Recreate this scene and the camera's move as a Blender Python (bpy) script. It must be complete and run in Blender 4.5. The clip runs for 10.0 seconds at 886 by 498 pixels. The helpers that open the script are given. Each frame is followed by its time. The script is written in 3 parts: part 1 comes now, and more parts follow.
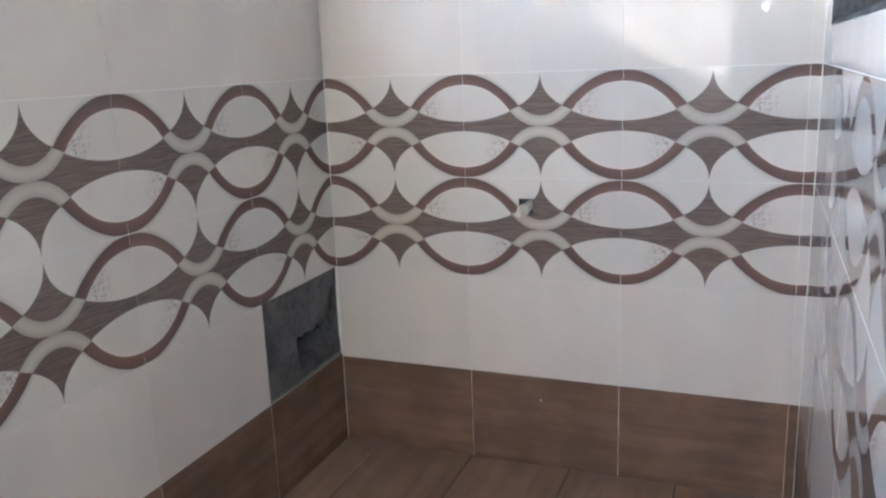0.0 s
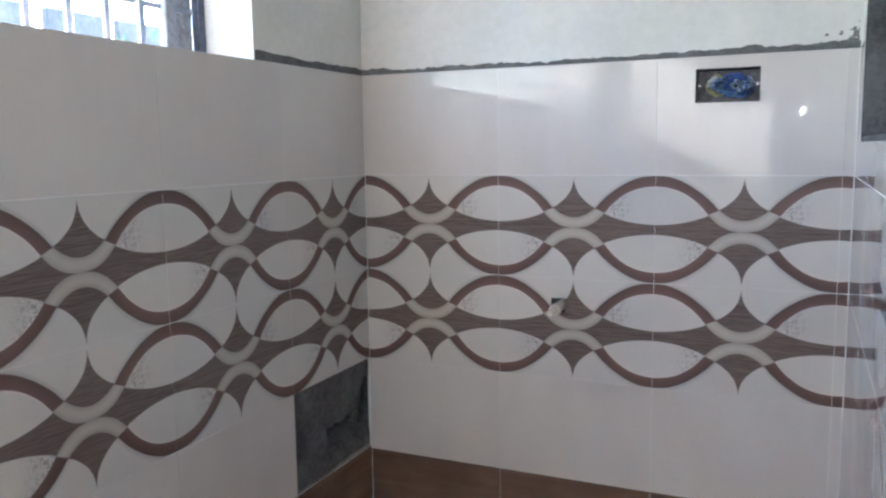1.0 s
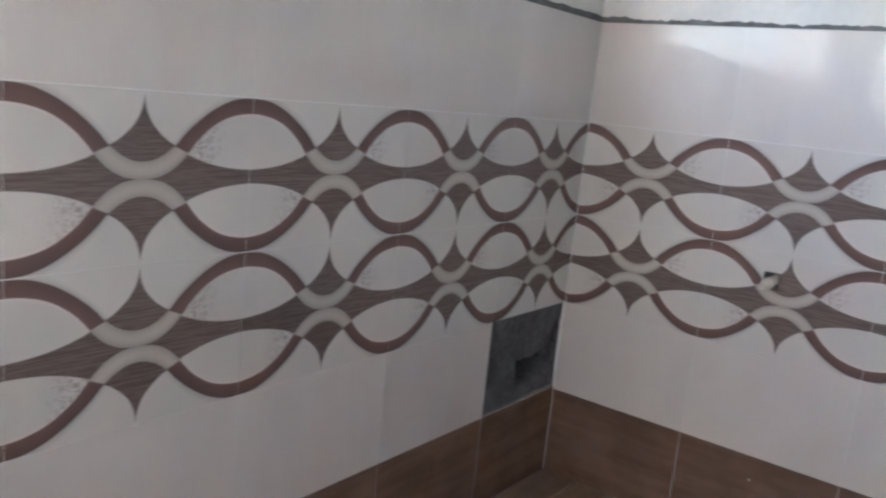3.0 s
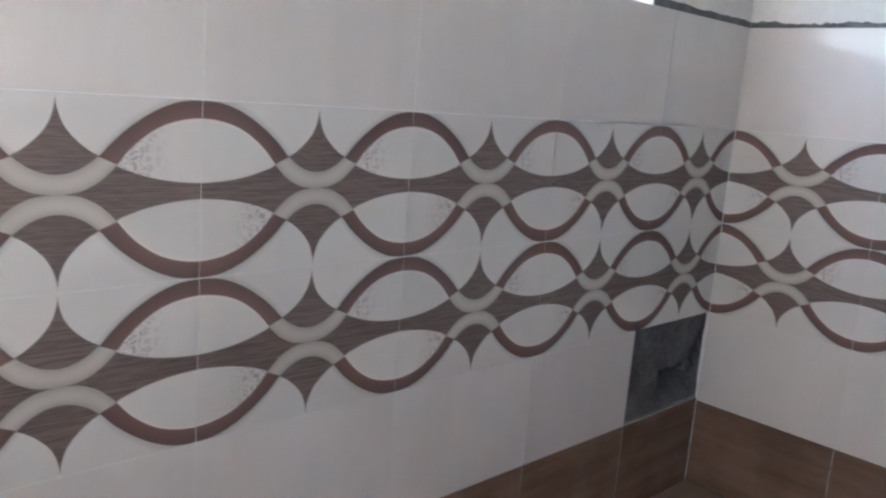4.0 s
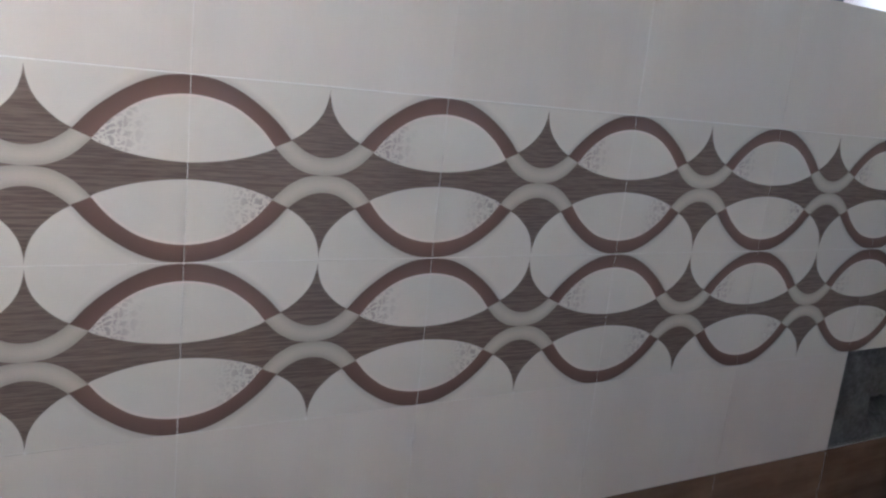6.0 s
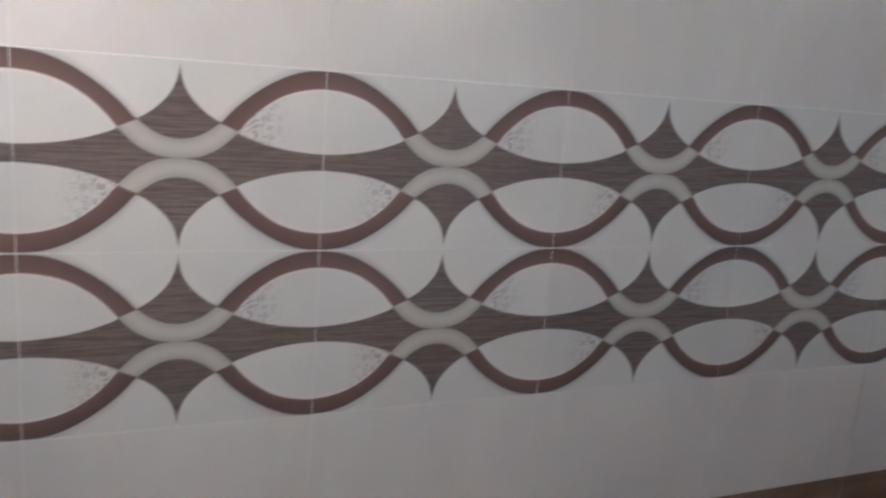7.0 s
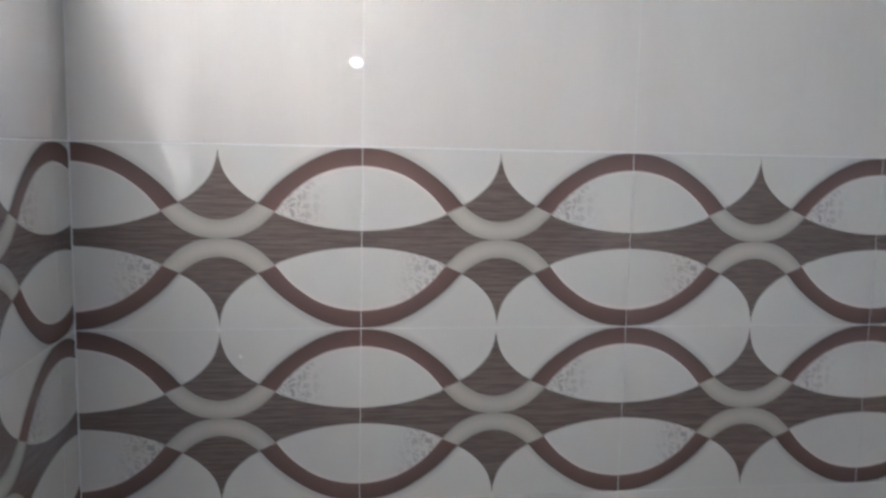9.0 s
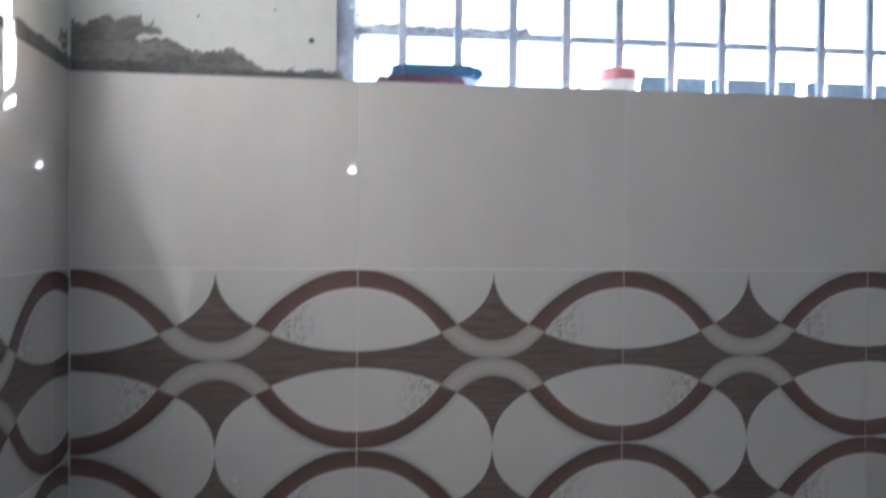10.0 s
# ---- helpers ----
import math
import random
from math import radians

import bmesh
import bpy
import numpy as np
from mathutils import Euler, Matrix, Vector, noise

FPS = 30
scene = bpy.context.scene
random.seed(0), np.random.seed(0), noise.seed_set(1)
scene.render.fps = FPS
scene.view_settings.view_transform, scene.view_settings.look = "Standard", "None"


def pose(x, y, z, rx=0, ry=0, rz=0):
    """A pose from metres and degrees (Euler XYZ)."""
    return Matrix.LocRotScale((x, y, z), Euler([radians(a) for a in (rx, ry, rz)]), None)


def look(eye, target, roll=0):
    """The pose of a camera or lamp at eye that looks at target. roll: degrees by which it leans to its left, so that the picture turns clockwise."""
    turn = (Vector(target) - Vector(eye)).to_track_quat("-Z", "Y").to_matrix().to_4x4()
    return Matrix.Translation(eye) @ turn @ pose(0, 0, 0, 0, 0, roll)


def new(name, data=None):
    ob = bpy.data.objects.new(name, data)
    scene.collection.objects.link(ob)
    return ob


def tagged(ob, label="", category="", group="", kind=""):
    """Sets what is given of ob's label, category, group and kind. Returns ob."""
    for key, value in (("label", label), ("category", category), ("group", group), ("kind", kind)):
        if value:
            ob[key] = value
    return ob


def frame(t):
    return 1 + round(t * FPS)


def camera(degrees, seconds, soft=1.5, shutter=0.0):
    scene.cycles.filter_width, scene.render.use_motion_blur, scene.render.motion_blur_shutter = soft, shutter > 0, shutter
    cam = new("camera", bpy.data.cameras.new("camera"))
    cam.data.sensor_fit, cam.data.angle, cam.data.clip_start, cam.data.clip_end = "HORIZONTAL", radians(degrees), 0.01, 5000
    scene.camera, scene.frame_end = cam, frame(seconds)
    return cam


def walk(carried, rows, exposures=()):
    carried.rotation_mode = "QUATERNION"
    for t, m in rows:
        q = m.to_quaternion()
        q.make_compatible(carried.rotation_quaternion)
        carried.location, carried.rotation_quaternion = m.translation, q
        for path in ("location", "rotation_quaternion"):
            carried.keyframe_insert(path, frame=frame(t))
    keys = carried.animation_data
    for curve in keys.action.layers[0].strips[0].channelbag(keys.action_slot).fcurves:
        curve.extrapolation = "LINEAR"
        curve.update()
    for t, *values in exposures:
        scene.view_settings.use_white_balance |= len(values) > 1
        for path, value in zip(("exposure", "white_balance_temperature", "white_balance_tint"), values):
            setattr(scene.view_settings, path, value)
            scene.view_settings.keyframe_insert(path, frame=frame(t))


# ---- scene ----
cam = camera(57.6, 10.0, 2.3, 0.5)

PATH = [
    (0, (1.248, -2.203, 1.227), (0.527, -0.395, 0.768), -2.2),
    (0.5, (1.258, -2.21, 1.244), (0.459, -0.427, 0.819), -1.9),
    (0.7, (1.283, -2.215, 1.277), (0.428, -0.438, 0.941), -1.7),
    (1, (1.275, -2.228, 1.265), (0.457, -0.42, 1.016), -0.8),
    (1.2, (1.295, -2.223, 1.274), (0.455, -0.431, 0.983), 0.9),
    (1.5, (1.286, -2.233, 1.254), (0.436, -0.453, 0.925), 1.6),
    (2, (1.261, -2.253, 1.235), (0.343, -0.512, 0.877), 3.6),
    (3.5, (1.215, -2.378, 1.226), (-0.096, -0.917, 0.843), 5.4),
    (4, (1.225, -2.413, 1.224), (-0.186, -1.048, 0.845), 4.55),
    (4.5, (1.219, -2.443, 1.25), (-0.275, -1.153, 0.922), 4.1),
    (5, (1.26, -2.482, 1.227), (-0.344, -1.338, 0.886), 5.2),
    (6.5, (1.281, -2.545, 1.209), (-0.442, -1.618, 0.797), 5.5),
    (7, (1.295, -2.58, 1.184), (-0.5, -1.799, 0.773), 4.5),
    (7.5, (1.311, -2.63, 1.171), (-0.547, -2.075, 0.685), 3.1),
    (7.8, (1.321, -2.679, 1.113), (-0.573, -2.312, 0.588), 0.9),
    (8, (1.278, -2.71, 1.145), (-0.585, -2.481, 0.455), -0.3),
    (8.3, (1.273, -2.718, 1.135), (-0.612, -2.417, 0.513), 1.1),
    (8.5, (1.275, -2.713, 1.156), (-0.631, -2.398, 0.632), 1.6),
    (8.8, (1.299, -2.711, 1.185), (-0.65, -2.424, 0.842), 1.7),
    (9, (1.305, -2.733, 1.18), (-0.664, -2.475, 0.938), 1.2),
    (9.5, (1.319, -2.747, 1.208), (-0.66, -2.527, 1.021), 1.8),
    (10, (1.323, -2.731, 1.237), (-0.659, -2.467, 1.207), 0.5),
]
EXPOSURE = [(0, 6.42, 5600, 14), (0.5, 6.36, 5580, 14), (1, 5.98, 5480, 15), (1.5, 5.88, 5550, 16), (2, 5.92, 5580, 17), (3.5, 6.05, 5430, 17), (4, 6.07, 5380, 17), (5, 5.88, 5340, 15), (6.5, 5.78, 5350, 16), (7, 5.74, 5380, 16), (7.5, 5.7, 5430, 16), (8, 5.97, 5460, 15), (8.5, 6.28, 5350, 14), (9, 5.55, 5180, 12), (9.5, 5.25, 5150, 13), (10, 4.68, 5120, 13)]
walk(cam, [(t, look(eye, target, roll)) for t, eye, target, roll in PATH], EXPOSURE)

# ---- world, sun and lamps ----
SUN_AZ, SUN_EL = radians(-26.5), radians(12.3)
sky = bpy.data.worlds.new("sky")
scene.world = sky
sky.use_nodes = True
sn = sky.node_tree
bg = sn.nodes["Background"]
st = sn.nodes.new("ShaderNodeTexSky")
st.sky_type = "NISHITA"
st.sun_disc = False
st.sun_elevation, st.sun_rotation = SUN_EL, SUN_AZ
sn.links.new(st.outputs[0], bg.inputs[0])
bg.inputs[1].default_value = 0.05

sun_data = bpy.data.lights.new("sun", "SUN")
sun_data.energy, sun_data.angle, sun_data.color = 1.7, radians(0.5), (1.0, 0.925, 0.79)
sun = new("sun", sun_data)
sun_from = Vector((math.sin(SUN_AZ) * math.cos(SUN_EL), math.cos(SUN_AZ) * math.cos(SUN_EL), math.sin(SUN_EL)))
sun.matrix_world = look((-6, 9, 8), Vector((-6, 9, 8)) - sun_from)

# ---- node helpers ----


def link(nt, a, b):
    nt.links.new(a, b)


def mth(nt, op, a, b=None, c=None, clamp=False):
    n = nt.nodes.new("ShaderNodeMath")
    n.operation, n.use_clamp = op, clamp
    for i, v in enumerate((a, b, c)):
        if v is None:
            continue
        if isinstance(v, (int, float)):
            n.inputs[i].default_value = v
        else:
            link(nt, v, n.inputs[i])
    return n.outputs[0]


def step(nt, hi, lo, width):
    """About 1 where hi exceeds lo, 0 where it does not, soft over width."""
    d = mth(nt, "SUBTRACT", hi, lo)
    return mth(nt, "MULTIPLY_ADD", d, 1.0 / width, 0.5, clamp=True)


def mixc(nt, fac, a, b):
    n = nt.nodes.new("ShaderNodeMix")
    n.data_type = "RGBA"
    for sock, v in ((n.inputs[0], fac), (n.inputs[6], a), (n.inputs[7], b)):
        if isinstance(v, (int, float)):
            sock.default_value = v
        elif isinstance(v, tuple):
            sock.default_value = (*v, 1)
        else:
            link(nt, v, sock)
    return n.outputs[2]


def curve(nt, x, pts):
    n = nt.nodes.new("ShaderNodeFloatCurve")
    c = n.mapping.curves[0]
    c.points[0].location, c.points[1].location = pts[0], pts[-1]
    for p in pts[1:-1]:
        c.points.new(*p)
    n.mapping.update()
    link(nt, x, n.inputs[1])
    return n.outputs[0]


def coords(nt, scale=(1, 1, 1), shuffle=False):
    """Object coordinates in metres, stretched, with a shift of its own for each object if asked."""
    tc = nt.nodes.new("ShaderNodeTexCoord")
    mp = nt.nodes.new("ShaderNodeMapping")
    mp.inputs["Scale"].default_value = scale
    link(nt, tc.outputs["Object"], mp.inputs[0])
    if shuffle:
        oi = nt.nodes.new("ShaderNodeObjectInfo")
        cb = nt.nodes.new("ShaderNodeCombineXYZ")
        k = mth(nt, "MULTIPLY", oi.outputs["Random"], 37.0)
        for i in range(3):
            link(nt, k, cb.inputs[i])
        link(nt, cb.outputs[0], mp.inputs["Location"])
    return mp.outputs[0]


def noise_tex(nt, vec, scale, detail=4.0, rough=0.55):
    n = nt.nodes.new("ShaderNodeTexNoise")
    n.inputs["Scale"].default_value, n.inputs["Detail"].default_value, n.inputs["Roughness"].default_value = scale, detail, rough
    link(nt, vec, n.inputs["Vector"])
    return n.outputs[0]


def ramp(nt, fac, lo, hi):
    n = nt.nodes.new("ShaderNodeMapRange")
    n.interpolation_type = "SMOOTHSTEP"
    n.inputs[1].default_value, n.inputs[2].default_value = lo, hi
    link(nt, fac, n.inputs[0])
    return n.outputs[0]


def bump(nt, height, strength, distance):
    n = nt.nodes.new("ShaderNodeBump")
    n.inputs["Strength"].default_value, n.inputs["Distance"].default_value = strength, distance
    link(nt, height, n.inputs["Height"])
    return n.outputs[0]


def blank(name, rough=0.5, metal=0.0, color=(0.5, 0.5, 0.5)):
    m = bpy.data.materials.new(name)
    m.use_nodes = True
    nt = m.node_tree
    p = nt.nodes["Principled BSDF"]
    p.inputs["Base Color"].default_value = (*color, 1)
    p.inputs["Roughness"].default_value, p.inputs["Metallic"].default_value = rough, metal
    return m, nt, p


def mottled(name, dark, light, scale, rough=0.6, metal=0.0, relief=0.3, depth=0.002, stretch=(1, 1, 1), shuffle=False):
    """A surface whose colour wanders between two tones at two scales, with fine relief."""
    m, nt, p = blank(name, rough, metal)
    v = coords(nt, stretch, shuffle)
    n1, n2 = noise_tex(nt, v, scale), noise_tex(nt, v, scale * 9, 5.0)
    f = mth(nt, "MULTIPLY_ADD", n2, 0.45, mth(nt, "MULTIPLY", n1, 0.65))
    link(nt, mixc(nt, ramp(nt, f, 0.35, 0.75), dark, light), p.inputs["Base Color"])
    link(nt, mth(nt, "MULTIPLY_ADD", n2, 0.2, rough - 0.1), p.inputs["Roughness"])
    link(nt, bump(nt, f, relief, depth), p.inputs["Normal"])
    return m


W, H = 0.4525, 0.2957          # tile pitch across and up
JOINT = 0.0010


def glaze(nt, p, height, rough=0.1, spec=0.5):
    """Glossy fired glaze: slightly wavy, so that mirrored lights break up."""
    v = coords(nt, (1, 1, 1), True)
    wave = noise_tex(nt, v, 9.0, 1.0)
    fine = noise_tex(nt, v, 420.0, 2.0)
    h = mth(nt, "MULTIPLY_ADD", fine, 0.02, mth(nt, "MULTIPLY", wave, 0.7))
    if height is not None:
        h = mth(nt, "MULTIPLY_ADD", height, 1.0, h)
    link(nt, bump(nt, h, 0.3, 0.0010), p.inputs["Normal"])
    p.inputs["Roughness"].default_value = rough
    p.inputs["Specular IOR Level"].default_value = spec


def plain_tile_material():
    m, nt, p = blank("plain_glazed_tile")
    v = coords(nt, (1, 1, 0.35), True)
    cloud = noise_tex(nt, v, 6.0, 3.0)
    lines = noise_tex(nt, coords(nt, (220, 220, 3), True), 1.0, 2.0)
    f = mth(nt, "MULTIPLY_ADD", lines, 0.15, mth(nt, "MULTIPLY", cloud, 0.8))
    link(nt, mixc(nt, ramp(nt, f, 0.3, 0.7), (0.65, 0.606, 0.565), (0.69, 0.65, 0.608)), p.inputs["Base Color"])
    glaze(nt, p, None, 0.025, 0.25)
    return m


def decor_tile_material():
    """White glazed tile printed with a wave ribbon, wood-grain spikes and a wood-grain waist, the lower half mirroring the upper."""
    m, nt, p = blank("decor_glazed_tile")
    tc = nt.nodes.new("ShaderNodeTexCoord")
    sep = nt.nodes.new("ShaderNodeSeparateXYZ")
    link(nt, tc.outputs["Object"], sep.inputs[0])
    x, z = sep.outputs[0], sep.outputs[2]
    a = mth(nt, "MULTIPLY", mth(nt, "ABSOLUTE", x), 2.0 / W)
    b = mth(nt, "MULTIPLY_ADD", mth(nt, "ABSOLUTE", z), -2.0 / H, 1.0)
    top = curve(nt, a, [(0, 0.805), (0.075, 0.79), (0.152, 0.745), (0.212, 0.688), (0.272, 0.612), (0.351, 0.478), (0.431, 0.365), (0.511, 0.27), (0.591, 0.188), (0.671, 0.12), (0.75, 0.068), (0.83, 0.03), (0.915, 0.011), (1, 0.006)])
    low = curve(nt, a, [(0, 0.996), (0.075, 0.99), (0.152, 0.967), (0.212, 0.928), (0.272, 0.874), (0.331, 0.797), (0.391, 0.702), (0.451, 0.59), (0.511, 0.495), (0.591, 0.398), (0.671, 0.32), (0.75, 0.267), (0.83, 0.232), (0.915, 0.209), (1, 0.2)])
    waist = curve(nt, a, [(0, 0), (0.36, 0.62), (0.385, 0.705), (0.5, 0.785), (0.65, 0.85), (0.82, 0.892), (1, 0.91)])
    side = curve(nt, a, [(0, 0.03), (0.018, 0.19), (0.06, 0.335), (0.14, 0.475), (0.21, 0.56), (0.28, 0.625), (0.4, 0.85), (1, 1)])
    soft = 0.012
    ribbon = mth(nt, "MULTIPLY", step(nt, b, top, soft), step(nt, low, b, soft))
    turn = mth(nt, "MULTIPLY_ADD", mth(nt, "SUBTRACT", b, 0.63), -1.5, mth(nt, "SUBTRACT", a, 0.28))
    is_brown = mth(nt, "MULTIPLY_ADD", turn, 60.0, 0.5, clamp=True)
    spike = mth(nt, "MULTIPLY", step(nt, b, side, soft), step(nt, top, b, soft))
    waist_low = mth(nt, "MAXIMUM", low, waist)
    belly = step(nt, b, waist_low, soft)
    wood = mth(nt, "ADD", spike, belly, clamp=True)
    across = mth(nt, "DIVIDE", mth(nt, "SUBTRACT", b, top), mth(nt, "SUBTRACT", low, top), clamp=True)
    # wood grain, lying flat
    grain = noise_tex(nt, coords(nt, (7, 7, 300), True), 1.0, 3.0, 0.6)
    fleck = noise_tex(nt, coords(nt, (26, 26, 420), True), 1.0, 2.0)
    g = mth(nt, "MULTIPLY_ADD", fleck, 0.5, mth(nt, "MULTIPLY", grain, 0.6))
    wood_c = mixc(nt, ramp(nt, g, 0.42, 0.68), (0.142, 0.110, 0.095), (0.208, 0.165, 0.143))
    # ribbon colours
    brown_c = mixc(nt, across, (0.145, 0.099, 0.085), (0.205, 0.13, 0.11))
    hump = mth(nt, "SINE", mth(nt, "MULTIPLY", across, math.pi))
    dots = nt.nodes.new("ShaderNodeTexVoronoi")
    dots.inputs["Scale"].default_value = 520
    link(nt, tc.outputs["Object"], dots.inputs["Vector"])
    cream_c = mixc(nt, hump, (0.385, 0.35, 0.305), (0.52, 0.485, 0.43))
    cream_c = mixc(nt, mth(nt, "MULTIPLY", ramp(nt, dots.outputs[0], 0.55, 0.2), 0.12), cream_c, (0.68, 0.66, 0.6))
    ribbon_c = mixc(nt, is_brown, cream_c, brown_c)
    # white ground, a printed grey edge round the ribbon, and lace at one end of each lens
    outside = mth(nt, "MULTIPLY", mth(nt, "SUBTRACT", b, top), 7.0)
    edge = mth(nt, "MULTIPLY", ramp(nt, outside, -0.75, 0.0), step(nt, top, b, soft))
    edge = mth(nt, "MULTIPLY", edge, mth(nt, "MULTIPLY", is_brown, 0.42))
    v_tile = coords(nt, (1, 1, 1), True)
    ground = mixc(nt, noise_tex(nt, v_tile, 14.0, 3.0), (0.635, 0.605, 0.562), (0.685, 0.655, 0.61))
    ground = mixc(nt, edge, ground, (0.33, 0.31, 0.305))
    # pale pink rim along the brown ribbon: the embossed edge's highlight painted in
    glow = mth(nt, "MULTIPLY", mth(nt, "SUBTRACT", b, low), 22.0)
    rim = mth(nt, "MULTIPLY", ramp(nt, glow, 1.0, 0.0), step(nt, b, low, soft))
    rim = mth(nt, "MULTIPLY", rim, mth(nt, "MULTIPLY", is_brown, 0.7))
    ground = mixc(nt, rim, ground, (0.83, 0.70, 0.66))
    lens = mth(nt, "MULTIPLY", step(nt, b, low, soft), step(nt, waist_low, b, soft))
    same_side = step(nt, mth(nt, "MULTIPLY", x, z), 0.0, 0.00001)
    fade = ramp(nt, a, 0.80, 0.44)
    cell = nt.nodes.new("ShaderNodeTexVoronoi")
    cell.feature = "DISTANCE_TO_EDGE"
    cell.inputs["Scale"].default_value = 85
    warp = nt.nodes.new("ShaderNodeVectorMath")
    warp.operation = "MULTIPLY_ADD"
    wn = nt.nodes.new("ShaderNodeTexNoise")
    wn.inputs["Scale"].default_value = 60
    link(nt, tc.outputs["Object"], wn.inputs["Vector"])
    link(nt, wn.outputs[1], warp.inputs[0])
    warp.inputs[1].default_value = (0.02, 0.02, 0.02)
    link(nt, tc.outputs["Object"], warp.inputs[2])
    link(nt, warp.outputs[0], cell.inputs["Vector"])
    patchy = ramp(nt, noise_tex(nt, tc.outputs["Object"], 75.0, 2.0), 0.22, 0.42)
    lace = mth(nt, "MULTIPLY", ramp(nt, cell.outputs[0], 0.02, 0.22), patchy)
    lace = mth(nt, "MULTIPLY", mth(nt, "MULTIPLY", lace, lens), mth(nt, "MULTIPLY", same_side, fade))
    ground = mixc(nt, mth(nt, "MULTIPLY", lace, 0.75), ground, (0.31, 0.28, 0.285))
    col = mixc(nt, ribbon, mixc(nt, wood, ground, wood_c), ribbon_c)
    link(nt, col, p.inputs["Base Color"])
    relief = mth(nt, "MULTIPLY_ADD", ribbon, 0.8, mth(nt, "MULTIPLY", wood, mth(nt, "MULTIPLY", g, -0.5)))
    glaze(nt, p, relief, 0.04)
    return m


def brown_tile_material(name, rough, tone):
    m, nt, p = blank(name)
    grain = noise_tex(nt, coords(nt, (2.2, 2.2, 26) if tone < 1.05 else (26, 2.2, 26), True), 1.0, 5.0, 0.6)
    cloud = noise_tex(nt, coords(nt, (1, 1, 1), True), 7.0, 3.0)
    f = mth(nt, "MULTIPLY_ADD", cloud, 0.5, mth(nt, "MULTIPLY", grain, 0.55))
    c = mixc(nt, ramp(nt, f, 0.38, 0.68), (0.150 * tone, 0.096 * tone, 0.067 * tone), (0.224 * tone, 0.143 * tone, 0.099 * tone))
    link(nt, c, p.inputs["Base Color"])
    p.inputs["Roughness"].default_value = rough
    return m


def plaster_material():
    m, nt, p = blank("painted_plaster", 0.75)
    v = coords(nt)
    big, fine = noise_tex(nt, v, 2.2, 4.0), noise_tex(nt, v, 38.0, 5.0, 0.6)
    f = mth(nt, "MULTIPLY_ADD", fine, 0.3, mth(nt, "MULTIPLY", big, 0.7))
    c = mixc(nt, ramp(nt, f, 0.35, 0.65), (0.66, 0.65, 0.61), (0.76, 0.75, 0.71))
    scuff = ramp(nt, noise_tex(nt, coords(nt, (3, 3, 14)), 2.6, 6.0, 0.7), 0.56, 0.70)
    c = mixc(nt, mth(nt, "MULTIPLY", scuff, 0.10), c, (0.42, 0.40, 0.37))
    link(nt, c, p.inputs["Base Color"])
    link(nt, bump(nt, f, 0.35, 0.004), p.inputs["Normal"])
    return m


PLAIN, DECOR = plain_tile_material(), decor_tile_material()
BROWN = brown_tile_material("brown_wood_look_tile", 0.22, 1.0)
FLOOR_TILE = brown_tile_material("brown_floor_tile", 0.42, 1.2)
PLASTER = plaster_material()
GROUT = mottled("white_grout", (0.70, 0.695, 0.68), (0.80, 0.795, 0.78), 30, 0.8)
DARK_GROUT = mottled("dark_floor_grout", (0.02, 0.016, 0.014), (0.05, 0.04, 0.035), 40, 0.9)
CEMENT = mottled("grey_cement", (0.085, 0.085, 0.085), (0.19, 0.19, 0.185), 14, 0.85, relief=0.7, depth=0.004)
DARK_CEMENT = mottled("raw_dark_cement", (0.045, 0.045, 0.046), (0.145, 0.144, 0.146), 9, 0.8, relief=0.8, depth=0.005)
# frame steel darkened for its backlit side; bar steel lightened for the window's haze
FRAME_STEEL = mottled("backlit_frame_steel", (0.07, 0.08, 0.11), (0.16, 0.18, 0.23), 50, 0.55, 0.0, 0.6, 0.002)
STEEL = mottled("grey_painted_steel", (0.26, 0.28, 0.33), (0.42, 0.44, 0.50), 45, 0.5, 0.0, 0.5, 0.001)
PATCH = mottled("smeared_cement", (0.11, 0.105, 0.098), (0.30, 0.29, 0.27), 16, 0.85, relief=0.8, depth=0.004, stretch=(0.5, 0.5, 1.6))
CRUST = mottled("pale_dried_mortar", (0.24, 0.24, 0.25), (0.42, 0.42, 0.43), 60, 0.9, relief=0.8, depth=0.002)
PVC = mottled("ivory_plastic_pipe", (0.58, 0.55, 0.47), (0.70, 0.67, 0.6), 60, 0.4)
BOX_METAL = mottled("dull_box_metal", (0.04, 0.04, 0.045), (0.12, 0.12, 0.125), 70, 0.45, 0.6)

# ---- mesh helpers ----


def box(bm, lo, hi, chamfer=0.0):
    """A box between two corners, its edges cut off if asked."""
    c = [(l + h) / 2 for l, h in zip(lo, hi)]
    s = [h - l for l, h in zip(lo, hi)]
    made = bmesh.ops.create_cube(bm, size=1.0, matrix=Matrix.LocRotScale(c, None, s))
    if chamfer:
        edges = {e for v in made["verts"] for e in v.link_edges}
        bmesh.ops.bevel(bm, geom=list(edges), offset=chamfer, segments=1, affect="EDGES")


def tube(bm, a, b, r, sides=12, r2=None, caps=True):
    a, b = Vector(a), Vector(b)
    d = b - a
    m = Matrix.Translation((a + b) / 2) @ d.to_track_quat("Z", "Y").to_matrix().to_4x4()
    return bmesh.ops.create_cone(bm, cap_ends=caps, segments=sides, radius1=r, radius2=r if r2 is None else r2, depth=d.length, matrix=m)["verts"]


def make(bm, name, mat, smooth=False):
    me = bpy.data.meshes.new(name)
    bm.to_mesh(me)
    bm.free()
    me.materials.append(mat)
    if smooth:
        me.polygons.foreach_set("use_smooth", [True] * len(me.polygons))
    return me


